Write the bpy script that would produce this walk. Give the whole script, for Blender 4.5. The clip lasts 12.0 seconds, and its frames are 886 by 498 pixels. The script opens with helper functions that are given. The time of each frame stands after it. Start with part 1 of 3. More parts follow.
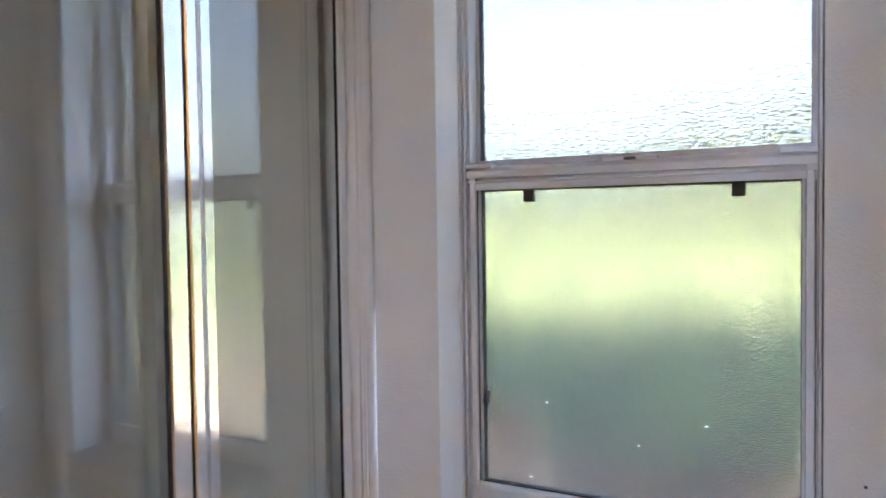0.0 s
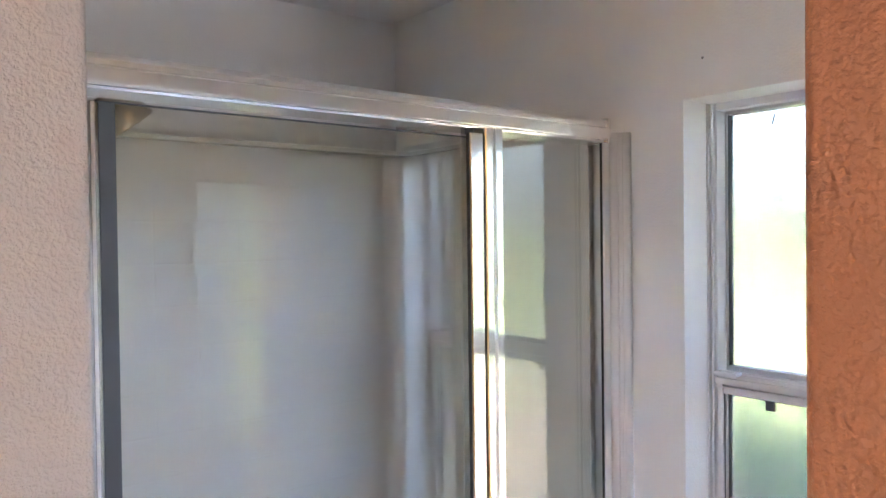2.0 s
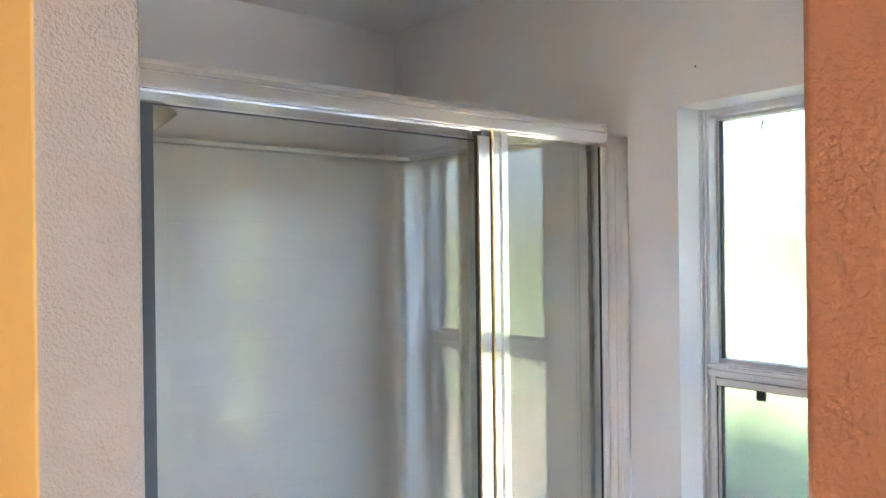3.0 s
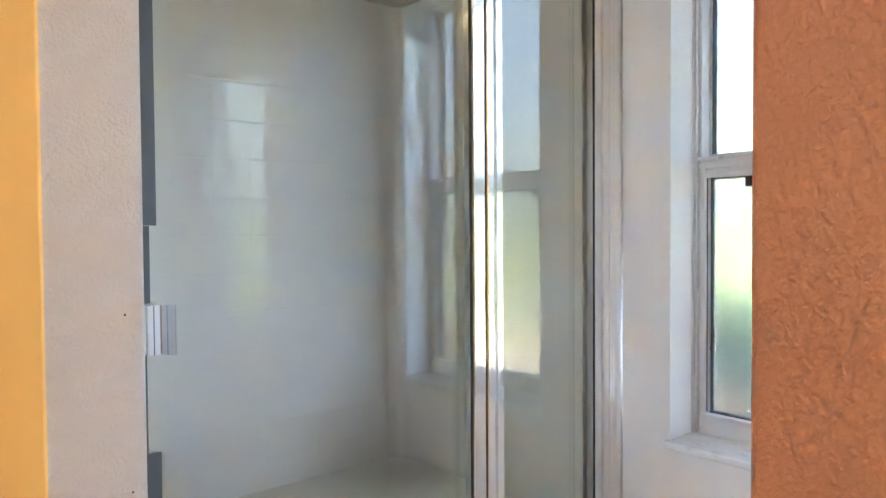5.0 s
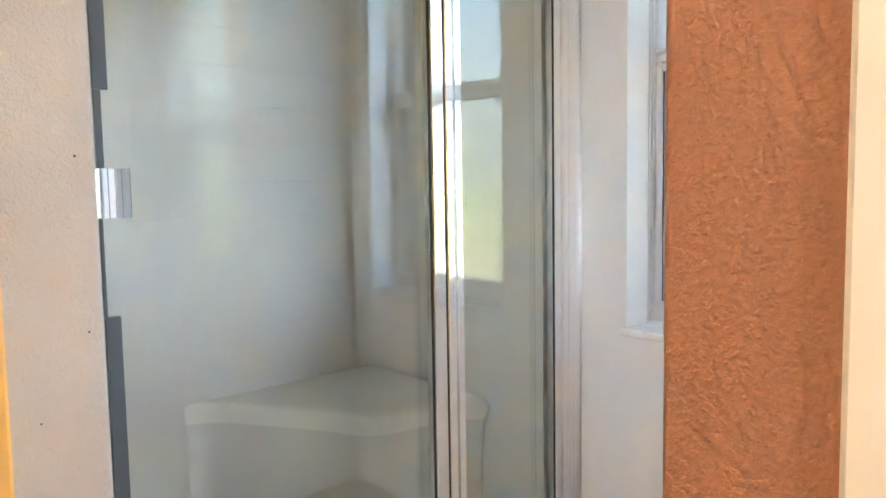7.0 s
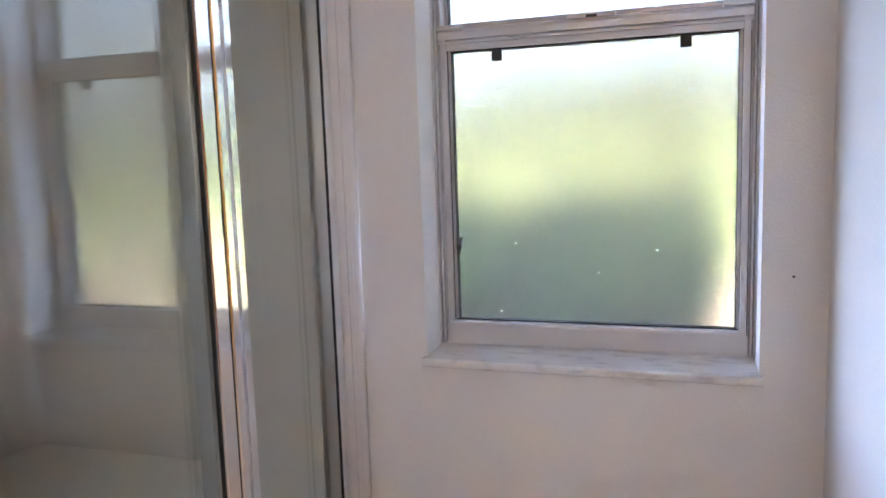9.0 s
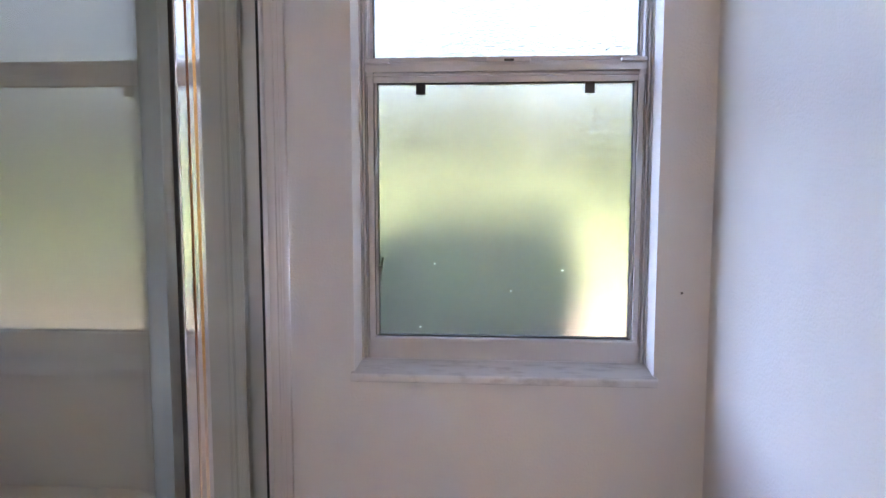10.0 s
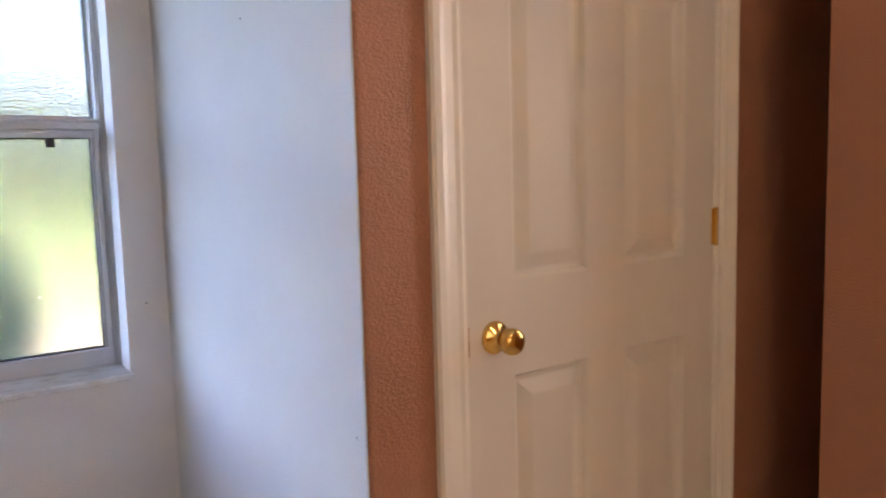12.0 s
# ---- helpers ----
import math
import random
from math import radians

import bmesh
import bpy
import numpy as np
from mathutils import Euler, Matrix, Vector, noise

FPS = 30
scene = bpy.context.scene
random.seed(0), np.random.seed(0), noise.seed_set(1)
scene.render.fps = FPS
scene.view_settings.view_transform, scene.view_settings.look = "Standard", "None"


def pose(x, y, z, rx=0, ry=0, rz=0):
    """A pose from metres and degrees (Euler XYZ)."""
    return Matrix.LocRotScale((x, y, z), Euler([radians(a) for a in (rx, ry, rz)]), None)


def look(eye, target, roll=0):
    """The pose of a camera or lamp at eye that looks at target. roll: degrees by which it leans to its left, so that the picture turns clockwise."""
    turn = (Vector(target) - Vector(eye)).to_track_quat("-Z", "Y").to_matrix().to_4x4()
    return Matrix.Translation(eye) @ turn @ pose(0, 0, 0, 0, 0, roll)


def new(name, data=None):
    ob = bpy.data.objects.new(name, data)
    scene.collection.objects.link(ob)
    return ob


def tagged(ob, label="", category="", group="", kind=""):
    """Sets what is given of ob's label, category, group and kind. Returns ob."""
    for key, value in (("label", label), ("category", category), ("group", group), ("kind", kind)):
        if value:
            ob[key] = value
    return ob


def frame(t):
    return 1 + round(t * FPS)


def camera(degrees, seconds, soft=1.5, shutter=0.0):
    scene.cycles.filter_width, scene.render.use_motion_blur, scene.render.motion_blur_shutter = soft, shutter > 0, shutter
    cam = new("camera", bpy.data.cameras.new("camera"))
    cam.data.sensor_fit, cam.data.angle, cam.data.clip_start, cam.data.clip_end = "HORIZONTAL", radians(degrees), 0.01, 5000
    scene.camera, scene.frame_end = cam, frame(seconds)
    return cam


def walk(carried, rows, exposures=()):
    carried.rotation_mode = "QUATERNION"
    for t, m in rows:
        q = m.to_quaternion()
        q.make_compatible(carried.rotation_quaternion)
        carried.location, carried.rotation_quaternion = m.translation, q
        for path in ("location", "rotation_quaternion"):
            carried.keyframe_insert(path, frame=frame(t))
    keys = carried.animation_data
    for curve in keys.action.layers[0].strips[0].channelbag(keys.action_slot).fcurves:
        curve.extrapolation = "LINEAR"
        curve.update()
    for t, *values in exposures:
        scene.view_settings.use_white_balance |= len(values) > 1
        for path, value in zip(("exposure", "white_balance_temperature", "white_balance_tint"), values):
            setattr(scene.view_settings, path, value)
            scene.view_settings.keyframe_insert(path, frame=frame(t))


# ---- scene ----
cam = camera(60.9, 12.0, shutter=0.15)
PATH = [
    (0, (0.365, -1.26, 1.324), (-0.588, 0.497, 1.254), -0.8),
    (0.5, (0.395, -1.3, 1.438), (-0.859, 0.257, 1.38), -0.6),
    (1, (0.522, -1.347, 1.595), (-0.954, 0.003, 1.573), -0.8),
    (1.5, (0.624, -1.426, 1.7), (-0.924, -0.16, 1.674), -0.6),
    (2, (0.674, -1.505, 1.764), (-0.89, -0.259, 1.732), -0.7),
    (2.5, (0.69, -1.581, 1.776), (-0.857, -0.314, 1.762), -0.6),
    (2.7, (0.696, -1.596, 1.767), (-0.844, -0.32, 1.765), -0.7),
    (4.3, (0.754, -1.587, 1.461), (-0.791, -0.318, 1.426), -0.4),
    (4.5, (0.761, -1.584, 1.41), (-0.791, -0.324, 1.36), -0.2),
    (5, (0.755, -1.602, 1.269), (-0.796, -0.342, 1.211), -0.4),
    (5.5, (0.774, -1.61, 1.167), (-0.789, -0.365, 1.078), -0.5),
    (6, (0.795, -1.609, 1.089), (-0.775, -0.375, 0.976), -0.8),
    (6.5, (0.81, -1.606, 1.063), (-0.743, -0.356, 0.914), -0.9),
    (6.7, (0.814, -1.604, 1.092), (-0.728, -0.34, 0.936), -1.0),
    (8.3, (0.449, -1.51, 1.126), (-0.625, 0.162, 0.896), -0.7),
    (8.5, (0.355, -1.501, 1.129), (-0.611, 0.234, 0.89), -1.2),
    (9, (0.209, -1.485, 1.167), (-0.419, 0.397, 0.918), -1.9),
    (9.5, (0.079, -1.511, 1.194), (-0.222, 0.452, 0.958), -1.5),
    (10, (0.0, -1.638, 1.189), (-0.158, 0.345, 0.98), -0.0),
    (10.5, (-0.023, -1.859, 1.206), (-0.015, 0.13, 1.002), 0.2),
    (11, (-0.141, -2.088, 1.254), (0.189, -0.127, 1.039), -0.2),
    (11.5, (-0.18, -2.196, 1.273), (0.539, -0.343, 1.051), -1.0),
    (12, (-0.19, -2.171, 1.269), (0.997, -0.574, 1.065), -1.5),
]
EXPOSURE = [(0, 7.1, 6450, 18), (1.5, 7.3, 6350, 22), (2.5, 7.8, 6300, 12), (4.5, 7.75, 6200, 10), (5.5, 7.95, 6650, 8), (6.7, 8.1, 6750, 7), (8.5, 7.5, 6900, 15), (9.5, 7.1, 6550, 24), (10.5, 7.0, 6700, 21), (11.2, 6.9, 6600, 19), (12, 6.95, 6500, 20)]
walk(cam, [(t, look(e, g, r)) for t, e, g, r in PATH], EXPOSURE)

# ---- world, sun, lamps, exposure ----
SUN_EL, SUN_AZ = radians(66), radians(155)
world = bpy.data.worlds.new("sky")
scene.world = world
world.use_nodes = True
wn = world.node_tree.nodes
sky = wn.new("ShaderNodeTexSky")
sky.sky_type, sky.sun_disc, sky.sun_elevation, sky.sun_rotation = "NISHITA", False, SUN_EL, SUN_AZ
sky.dust_density = 2.5
world.node_tree.links.new(sky.outputs[0], wn["Background"].inputs[0])
wn["Background"].inputs[1].default_value = 0.15
sun_data = bpy.data.lights.new("sun", "SUN")
sun_data.energy, sun_data.angle, sun_data.color = 3.2, radians(0.5), (1.0, 0.95, 0.87)
sun = new("sun", sun_data)
sun_dir = Vector((math.sin(SUN_AZ) * math.cos(SUN_EL), math.cos(SUN_AZ) * math.cos(SUN_EL), math.sin(SUN_EL)))
sun.matrix_world = look(sun_dir * 30, (0, 0, 0))


# fill lights in the openings of two made-up windows behind the walker
for nm, w, power, eye, to in (("south_fill_light", 0.88, 0.04, (-0.1, -3.37, 1.5), (-0.1, 0, 1.5)), ("east_fill_light", 0.34, 0.15, (2.14, -1.66, 1.5), (0, -1.66, 1.5))):
    fill_lamp = bpy.data.lights.new(nm, "AREA")
    fill_lamp.shape, fill_lamp.size, fill_lamp.size_y, fill_lamp.energy, fill_lamp.color = "RECTANGLE", w, 1.18, power, (1.0, 0.96, 0.91)
    new(nm, fill_lamp).matrix_world = look(eye, to)


# ---- materials ----
def nodes_of(name):
    m = bpy.data.materials.new(name)
    m.use_nodes = True
    return m, m.node_tree.nodes, m.node_tree.links, m.node_tree.nodes["Principled BSDF"]


def mixed(n, k, fac, a, b):
    mix = n.new("ShaderNodeMix")
    mix.data_type = "RGBA"
    mix.inputs[6].default_value, mix.inputs[7].default_value = (*a, 1), (*b, 1)
    k.new(fac, mix.inputs[0])
    return mix.outputs[2]


def noise_tex(n, k, scale, detail=3.0, rough=0.5, stretch=None):
    co = n.new("ShaderNodeNewGeometry").outputs["Position"]
    if stretch:
        mp = n.new("ShaderNodeMapping")
        mp.inputs["Scale"].default_value = stretch
        k.new(co, mp.inputs[0])
        co = mp.outputs[0]
    t = n.new("ShaderNodeTexNoise")
    t.inputs["Scale"].default_value, t.inputs["Detail"].default_value, t.inputs["Roughness"].default_value = scale, detail, rough
    k.new(co, t.inputs["Vector"])
    return t.outputs["Fac"]


def ramp(n, k, fac, lo, hi):
    r = n.new("ShaderNodeMapRange")
    r.inputs[1].default_value, r.inputs[2].default_value = lo, hi
    k.new(fac, r.inputs[0])
    return r.outputs[0]


def bump(n, k, b, height, strength, distance, normal=None):
    bp = n.new("ShaderNodeBump")
    bp.inputs["Strength"].default_value, bp.inputs["Distance"].default_value = strength, distance
    k.new(height, bp.inputs["Height"])
    if normal:
        k.new(normal, bp.inputs["Normal"])
    if b:
        k.new(bp.outputs[0], b.inputs["Normal"])
    return bp.outputs[0]


def surface(name, a, b2, rough, metal=0.0, scale=4.0, fine=180.0, relief=0.15, depth=0.0008, coat=0.0, stretch=None):
    """A plain material: two tones mixed by large noise, roughness by middle noise, relief by fine noise."""
    m, n, k, b = nodes_of(name)
    k.new(mixed(n, k, ramp(n, k, noise_tex(n, k, scale, 4, 0.6, stretch), 0.3, 0.7), a, b2), b.inputs["Base Color"])
    r = n.new("ShaderNodeMapRange")
    r.inputs[3].default_value, r.inputs[4].default_value = rough * 0.8, rough * 1.2
    k.new(noise_tex(n, k, scale * 5), r.inputs[0])
    k.new(r.outputs[0], b.inputs["Roughness"])
    b.inputs["Metallic"].default_value = metal
    b.inputs["Coat Weight"].default_value = coat
    if relief:
        bump(n, k, b, noise_tex(n, k, fine, 2), relief, depth)
    return m


def wall_paint(name, a, b2, rough=0.55, relief=0.55, specular=0.5):
    """Painted drywall with a knocked-down orange-peel texture."""
    m, n, k, b = nodes_of(name)
    k.new(mixed(n, k, ramp(n, k, noise_tex(n, k, 2.2, 4, 0.6), 0.3, 0.7), a, b2), b.inputs["Base Color"])
    b.inputs["Roughness"].default_value = rough
    b.inputs["Specular IOR Level"].default_value = specular
    peel = ramp(n, k, noise_tex(n, k, 175, 3, 0.5), 0.38, 0.68)
    first = bump(n, k, None, peel, relief, 0.0018)
    bump(n, k, b, noise_tex(n, k, 420, 2), 0.2, 0.0006, first)
    return m


WHITE_WALL = wall_paint("white_wall_paint", (0.82, 0.80, 0.775), (0.77, 0.75, 0.725), 0.5, 0.28)
# off-white with its dimmer light put into the colour, for the partition end
CAP_WALL = wall_paint("darkened_off_white_paint", (0.51, 0.475, 0.45), (0.46, 0.425, 0.40), 0.5, 0.9)
YELLOW_WALL = wall_paint("mustard_wall_paint", (0.75, 0.53, 0.22), (0.70, 0.49, 0.20), 0.5, 0.18)
TERRACOTTA = wall_paint("terracotta_wall_paint", (0.40, 0.182, 0.108), (0.36, 0.163, 0.095), 0.40, 0.75)
CEILING = wall_paint("ceiling_paint", (0.76, 0.74, 0.72), (0.70, 0.68, 0.66), 0.7, 0.5)
TRIM = surface("trim_enamel", (0.80, 0.76, 0.70), (0.74, 0.70, 0.64), 0.32, fine=300, relief=0.05)
DOOR_PAINT = surface("door_enamel", (0.70, 0.655, 0.60), (0.65, 0.605, 0.55), 0.36, fine=240, relief=0.1, stretch=(1, 1, 0.15))
WIN_METAL = surface("white_coated_aluminium", (0.66, 0.65, 0.65), (0.58, 0.57, 0.58), 0.32, fine=300, relief=0.04)
WIN_GREY = surface("weathered_aluminium", (0.50, 0.50, 0.51), (0.40, 0.40, 0.42), 0.4, 0.4, fine=300, relief=0.05)
CHROME = surface("bright_aluminium", (0.84, 0.83, 0.82), (0.76, 0.75, 0.74), 0.13, 1.0, scale=6, relief=0)
HEADER_METAL = surface("satin_aluminium", (0.96, 0.95, 0.94), (0.92, 0.91, 0.90), 0.2, 1.0, scale=6, relief=0)
GASKET = surface("grey_vinyl_gasket", (0.075, 0.09, 0.10), (0.055, 0.068, 0.078), 0.5, relief=0.05)
# rubber parts and small dark marks, also strips standing for shade in window gaps
BLACK = surface("black_rubber_and_gap_shade", (0.02, 0.02, 0.02), (0.035, 0.033, 0.03), 0.6)
INSERT = surface("cream_fibreglass", (0.70, 0.685, 0.635), (0.66, 0.645, 0.595), 0.018, scale=3, fine=26, relief=0.06, depth=0.0011)
INSERT.node_tree.nodes["Principled BSDF"].inputs["IOR"].default_value = 2.7
SEAT = surface("worn_fibreglass", (0.70, 0.68, 0.62), (0.66, 0.63, 0.55), 0.38, scale=5, fine=40, relief=0.05)
SATIN = surface("brushed_aluminium", (0.88, 0.87, 0.86), (0.82, 0.81, 0.80), 0.36, 1.0, scale=8, fine=500, relief=0.02)
FLANGE = surface("white_fibreglass_edge", (0.80, 0.77, 0.74), (0.75, 0.72, 0.69), 0.42, fine=60, relief=0.03)
BRASS = surface("polished_brass", (0.86, 0.60, 0.20), (0.70, 0.44, 0.12), 0.14, 1.0, scale=30, relief=0.04)
NICKEL = surface("aged_nickel", (0.62, 0.56, 0.45), (0.45, 0.39, 0.29), 0.3, 1.0, scale=25, relief=0.08)
FLOOR = surface("beige_floor", (0.62, 0.55, 0.47), (0.55, 0.48, 0.41), 0.35, scale=5, fine=90)
LEAF = surface("shrub_leaf", (0.028, 0.072, 0.030), (0.048, 0.105, 0.042), 0.5, scale=20, relief=0)
LAWN = surface("lawn", (0.22, 0.29, 0.10), (0.28, 0.33, 0.14), 0.9, scale=0.6, fine=60, relief=0.4, depth=0.01)
SAND = surface("sandy_bed", (0.50, 0.42, 0.30), (0.40, 0.33, 0.23), 0.95, scale=6, fine=80, relief=0.5, depth=0.005)
DRY_LEAF = surface("dry_leaf", (0.38, 0.28, 0.18), (0.27, 0.20, 0.13), 0.8, scale=20, relief=0)
BARK = surface("bark", (0.14, 0.10, 0.07), (0.09, 0.065, 0.045), 0.9, scale=14, fine=60, relief=0.7, depth=0.006)
TREE_LEAF = surface("tree_leaf", (0.25, 0.30, 0.15), (0.32, 0.36, 0.20), 0.6, scale=2, relief=0)
# warm glow of the unseen ceiling lamp, strength set to suit the walls
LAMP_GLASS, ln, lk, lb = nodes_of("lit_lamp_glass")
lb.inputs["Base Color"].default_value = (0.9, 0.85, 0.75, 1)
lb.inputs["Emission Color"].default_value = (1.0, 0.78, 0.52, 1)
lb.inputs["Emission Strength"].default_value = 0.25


def marble():
    m, n, k, b = nodes_of("white_marble")
    vein = ramp(n, k, noise_tex(n, k, 14, 8, 0.7, (1, 2.5, 2)), 0.50, 0.75)
    k.new(mixed(n, k, vein, (0.78, 0.77, 0.76), (0.50, 0.48, 0.47)), b.inputs["Base Color"])
    b.inputs["Roughness"].default_value = 0.25
    return m


def shower_glass():
    """Clear sheet glass: straight through with a faint green-grey tint, and a mirror image on each face."""
    m, n, k, b = nodes_of("shower_glass")
    clear, gloss, mix = n.new("ShaderNodeBsdfTransparent"), n.new("ShaderNodeBsdfGlossy"), n.new("ShaderNodeMixShader")
    clear.inputs["Color"].default_value = (0.95, 0.96, 0.93, 1)
    gloss.inputs["Roughness"].default_value = 0.0
    mix.inputs[0].default_value = 0.13
    k.new(clear.outputs[0], mix.inputs[1])
    k.new(gloss.outputs[0], mix.inputs[2])
    k.new(mix.outputs[0], n["Material Output"].inputs["Surface"])
    return m


def obscure_glass():
    """Pebbled bathroom glass: rough, with small pebbles drawn out sideways."""
    m, n, k, b = nodes_of("obscure_glass")
    b.inputs["Base Color"].default_value = (0.031, 0.031, 0.0298, 1)
    b.inputs["Transmission Weight"].default_value = 1.0
    b.inputs["Roughness"].default_value = 0.09
    b.inputs["IOR"].default_value = 1.45
    nm = bump(n, k, b, noise_tex(n, k, 250, 0.0, 0.5, (0.6, 1, 1.1)), 0.55, 0.0016)
    # a milky veil that scatters the daylight falling on the pane
    veil, mix = n.new("ShaderNodeBsdfTranslucent"), n.new("ShaderNodeMixShader")
    veil.inputs["Color"].default_value = (0.070, 0.069, 0.066, 1)
    mix.inputs[0].default_value = 0.15
    k.new(nm, veil.inputs["Normal"])
    k.new(b.outputs[0], mix.inputs[1])
    k.new(veil.outputs[0], mix.inputs[2])
    k.new(mix.outputs[0], n["Material Output"].inputs["Surface"])
    return m


MARBLE, GLASS, OBSCURE = marble(), shower_glass(), obscure_glass()


# ---- mesh helpers ----
def thing(name, place, label, category, group="", kind=""):
    ob = new(name)
    ob.empty_display_size = 0.1
    ob.location = place
    return tagged(ob, label, category, group, kind)


def origin(ob):
    p = Vector((0, 0, 0))
    while ob:
        p += ob.location
        ob = ob.parent
    return p


def part(name, bm, material, parent=None, label="", smooth=False):
    """Links a bmesh in world metres as one mesh object under a thing or a part."""
    me = bpy.data.meshes.new(name)
    if parent:
        bmesh.ops.translate(bm, vec=-origin(parent), verts=bm.verts)
    bmesh.ops.recalc_face_normals(bm, faces=bm.faces)
    bm.to_mesh(me)
    bm.free()
    for mt in material if isinstance(material, (list, tuple)) else [material]:
        me.materials.append(mt)
    if smooth:
        me.shade_smooth()
    ob = new(name, me)
    ob.parent = parent
    return tagged(ob, label)


def whole(name, bm, material, label, category, kind="", group="", smooth=False):
    return tagged(part(name, bm, material, None, "", smooth), label, category, group, kind)


def add_box(bm, x0, x1, y0, y1, z0, z1, bev=0.0, seg=2):
    r = bmesh.ops.create_cube(bm, size=1.0)
    for v in r["verts"]:
        v.co = Vector(((x0 + x1) / 2 + v.co.x * (x1 - x0), (y0 + y1) / 2 + v.co.y * (y1 - y0), (z0 + z1) / 2 + v.co.z * (z1 - z0)))
    if bev:
        edges = list({e for v in r["verts"] for e in v.link_edges})
        bmesh.ops.bevel(bm, geom=edges, offset=bev, segments=seg, profile=0.5, affect="EDGES")
    return bm


def box(x0, x1, y0, y1, z0, z1, bev=0.0, seg=2):
    return add_box(bmesh.new(), x0, x1, y0, y1, z0, z1, bev, seg)


def prism(pts, axis, lo, hi):
    """A closed outline pushed along an axis. axis z: pts are (x, y); axis y: (x, z); axis x: (y, z)."""
    bm = bmesh.new()

    def at(p, h):
        return {"z": (p[0], p[1], h), "y": (p[0], h, p[1]), "x": (h, p[0], p[1])}[axis]
    a, b = [bm.verts.new(at(p, lo)) for p in pts], [bm.verts.new(at(p, hi)) for p in pts]
    n = len(pts)
    for i in range(n):
        bm.faces.new((a[i], a[(i + 1) % n], b[(i + 1) % n], b[i]))
    bm.faces.new(a[::-1])
    bm.faces.new(b)
    return bm


def rounded(pts, radii, steps=5):
    """The outline with its corners rounded."""
    out = []
    for i, p in enumerate(pts):
        p, q, s = Vector(p), Vector(pts[i - 1]), Vector(pts[(i + 1) % len(pts)])
        r = radii[i]
        if not r:
            out.append(tuple(p))
            continue
        a, b = p + (q - p).normalized() * r, p + (s - p).normalized() * r
        for j in range(steps + 1):
            t = j / steps
            out.append(tuple(a * (1 - t) ** 2 + p * 2 * t * (1 - t) + b * t * t))
    return out


def lathe(profile, m, steps=28):
    """A turned body: profile of (radius, height) round z, set by the matrix m."""
    bm = bmesh.new()
    rings = []
    for r, h in profile:
        if r < 1e-5:
            rings.append([bm.verts.new(m @ Vector((0, 0, h)))])
        else:
            rings.append([bm.verts.new(m @ Vector((r * math.cos(6.28318 * i / steps), r * math.sin(6.28318 * i / steps), h))) for i in range(steps)])
    for a, b in zip(rings, rings[1:]):
        for i in range(steps):
            j = (i + 1) % steps
            if len(a) == 1 and len(b) > 1:
                bm.faces.new((a[0], b[i], b[j]))
            elif len(b) == 1 and len(a) > 1:
                bm.faces.new((a[i], a[j], b[0]))
            elif len(a) > 1:
                bm.faces.new((a[i], a[j], b[j], b[i]))
    return bm


def pipe(points, r, steps=12):
    bm = bmesh.new()
    pts = [Vector(p) for p in points]
    rings = []
    for i, p in enumerate(pts):
        d = (pts[min(i + 1, len(pts) - 1)] - pts[max(i - 1, 0)]).normalized()
        q = d.to_track_quat("Z", "Y")
        rings.append([bm.verts.new(p + q @ Vector((r * math.cos(6.28318 * k / steps), r * math.sin(6.28318 * k / steps), 0))) for k in range(steps)])
    for a, b in zip(rings, rings[1:]):
        for i in range(steps):
            bm.faces.new((a[i], a[(i + 1) % steps], b[(i + 1) % steps], b[i]))
    bm.faces.new(rings[0][::-1])
    bm.faces.new(rings[-1])
    return bm


def paint_faces(bm, rule):
    """Gives each face the material number that rule names for its normal and middle."""
    bm.normal_update()
    for f in bm.faces:
        f.material_index = rule(f.normal, f.calc_center_median())
    return bm


# ---- plan ----
H = 2.50                       # ceiling
XR = 0.45                      # nook's side wall
YD = -1.065                    # terracotta wall with the closet door
XC, YC0, YC1 = -0.29, -1.40, -1.272   # end of the partition by the shower
XB = -1.47                     # wall behind the shower
WX, WZ0, WZ1 = 0.33, 0.719, 2.07      # window opening

whole("floor", box(-1.75, 2.35, -3.4, 0.25, -0.1, 0), FLOOR, "plain beige tiled bathroom floor", "floor", "structure")
whole("ceiling", box(-1.75, 2.35, -3.4, 0.25, H, H + 0.1), CEILING, "flat off-white textured ceiling", "ceiling", "structure")

# window wall, its opening cut by four blocks
bm = bmesh.new()
for b in ((-1.65, -WX, 0, 0.2, 0, H), (WX, 2.25, 0, 0.2, 0, H), (-WX, WX, 0, 0.2, 0, WZ0), (-WX, WX, 0, 0.2, WZ1, H)):
    add_box(bm, *b)
bmesh.ops.remove_doubles(bm, verts=bm.verts, dist=1e-5)
whole("wall_north", bm, WHITE_WALL, "off-white painted wall round the bathroom window", "wall", "structure")

# nook side wall turning into the closet wall, with a door opening
DX0, DX1, DZ = 0.672, 1.504, 2.06
bm = prism(rounded([(XR - 0.006, 0), (XR + 0.008, YD), (DX0, YD), (DX0, YD + 0.12), (XR + 0.12, YD + 0.12), (XR + 0.12, 0)], [0, 0.012, 0, 0, 0, 0]), "z", 0, H)
paint_faces(bm, lambda n, c: 1 if c.y < YD + 0.004 and n.y < -0.5 or c.x > XR + 0.014 and c.y < YD + 0.05 and abs(n.z) < 0.5 else 0)
whole("wall_nook", bm, [WHITE_WALL, TERRACOTTA], "white nook wall ending in a terracotta corner", "wall", "structure")
bm = bmesh.new()
add_box(bm, DX1, 2.07, YD, YD + 0.12, 0, H)
add_box(bm, DX0, DX1, YD, YD + 0.12, DZ, H)
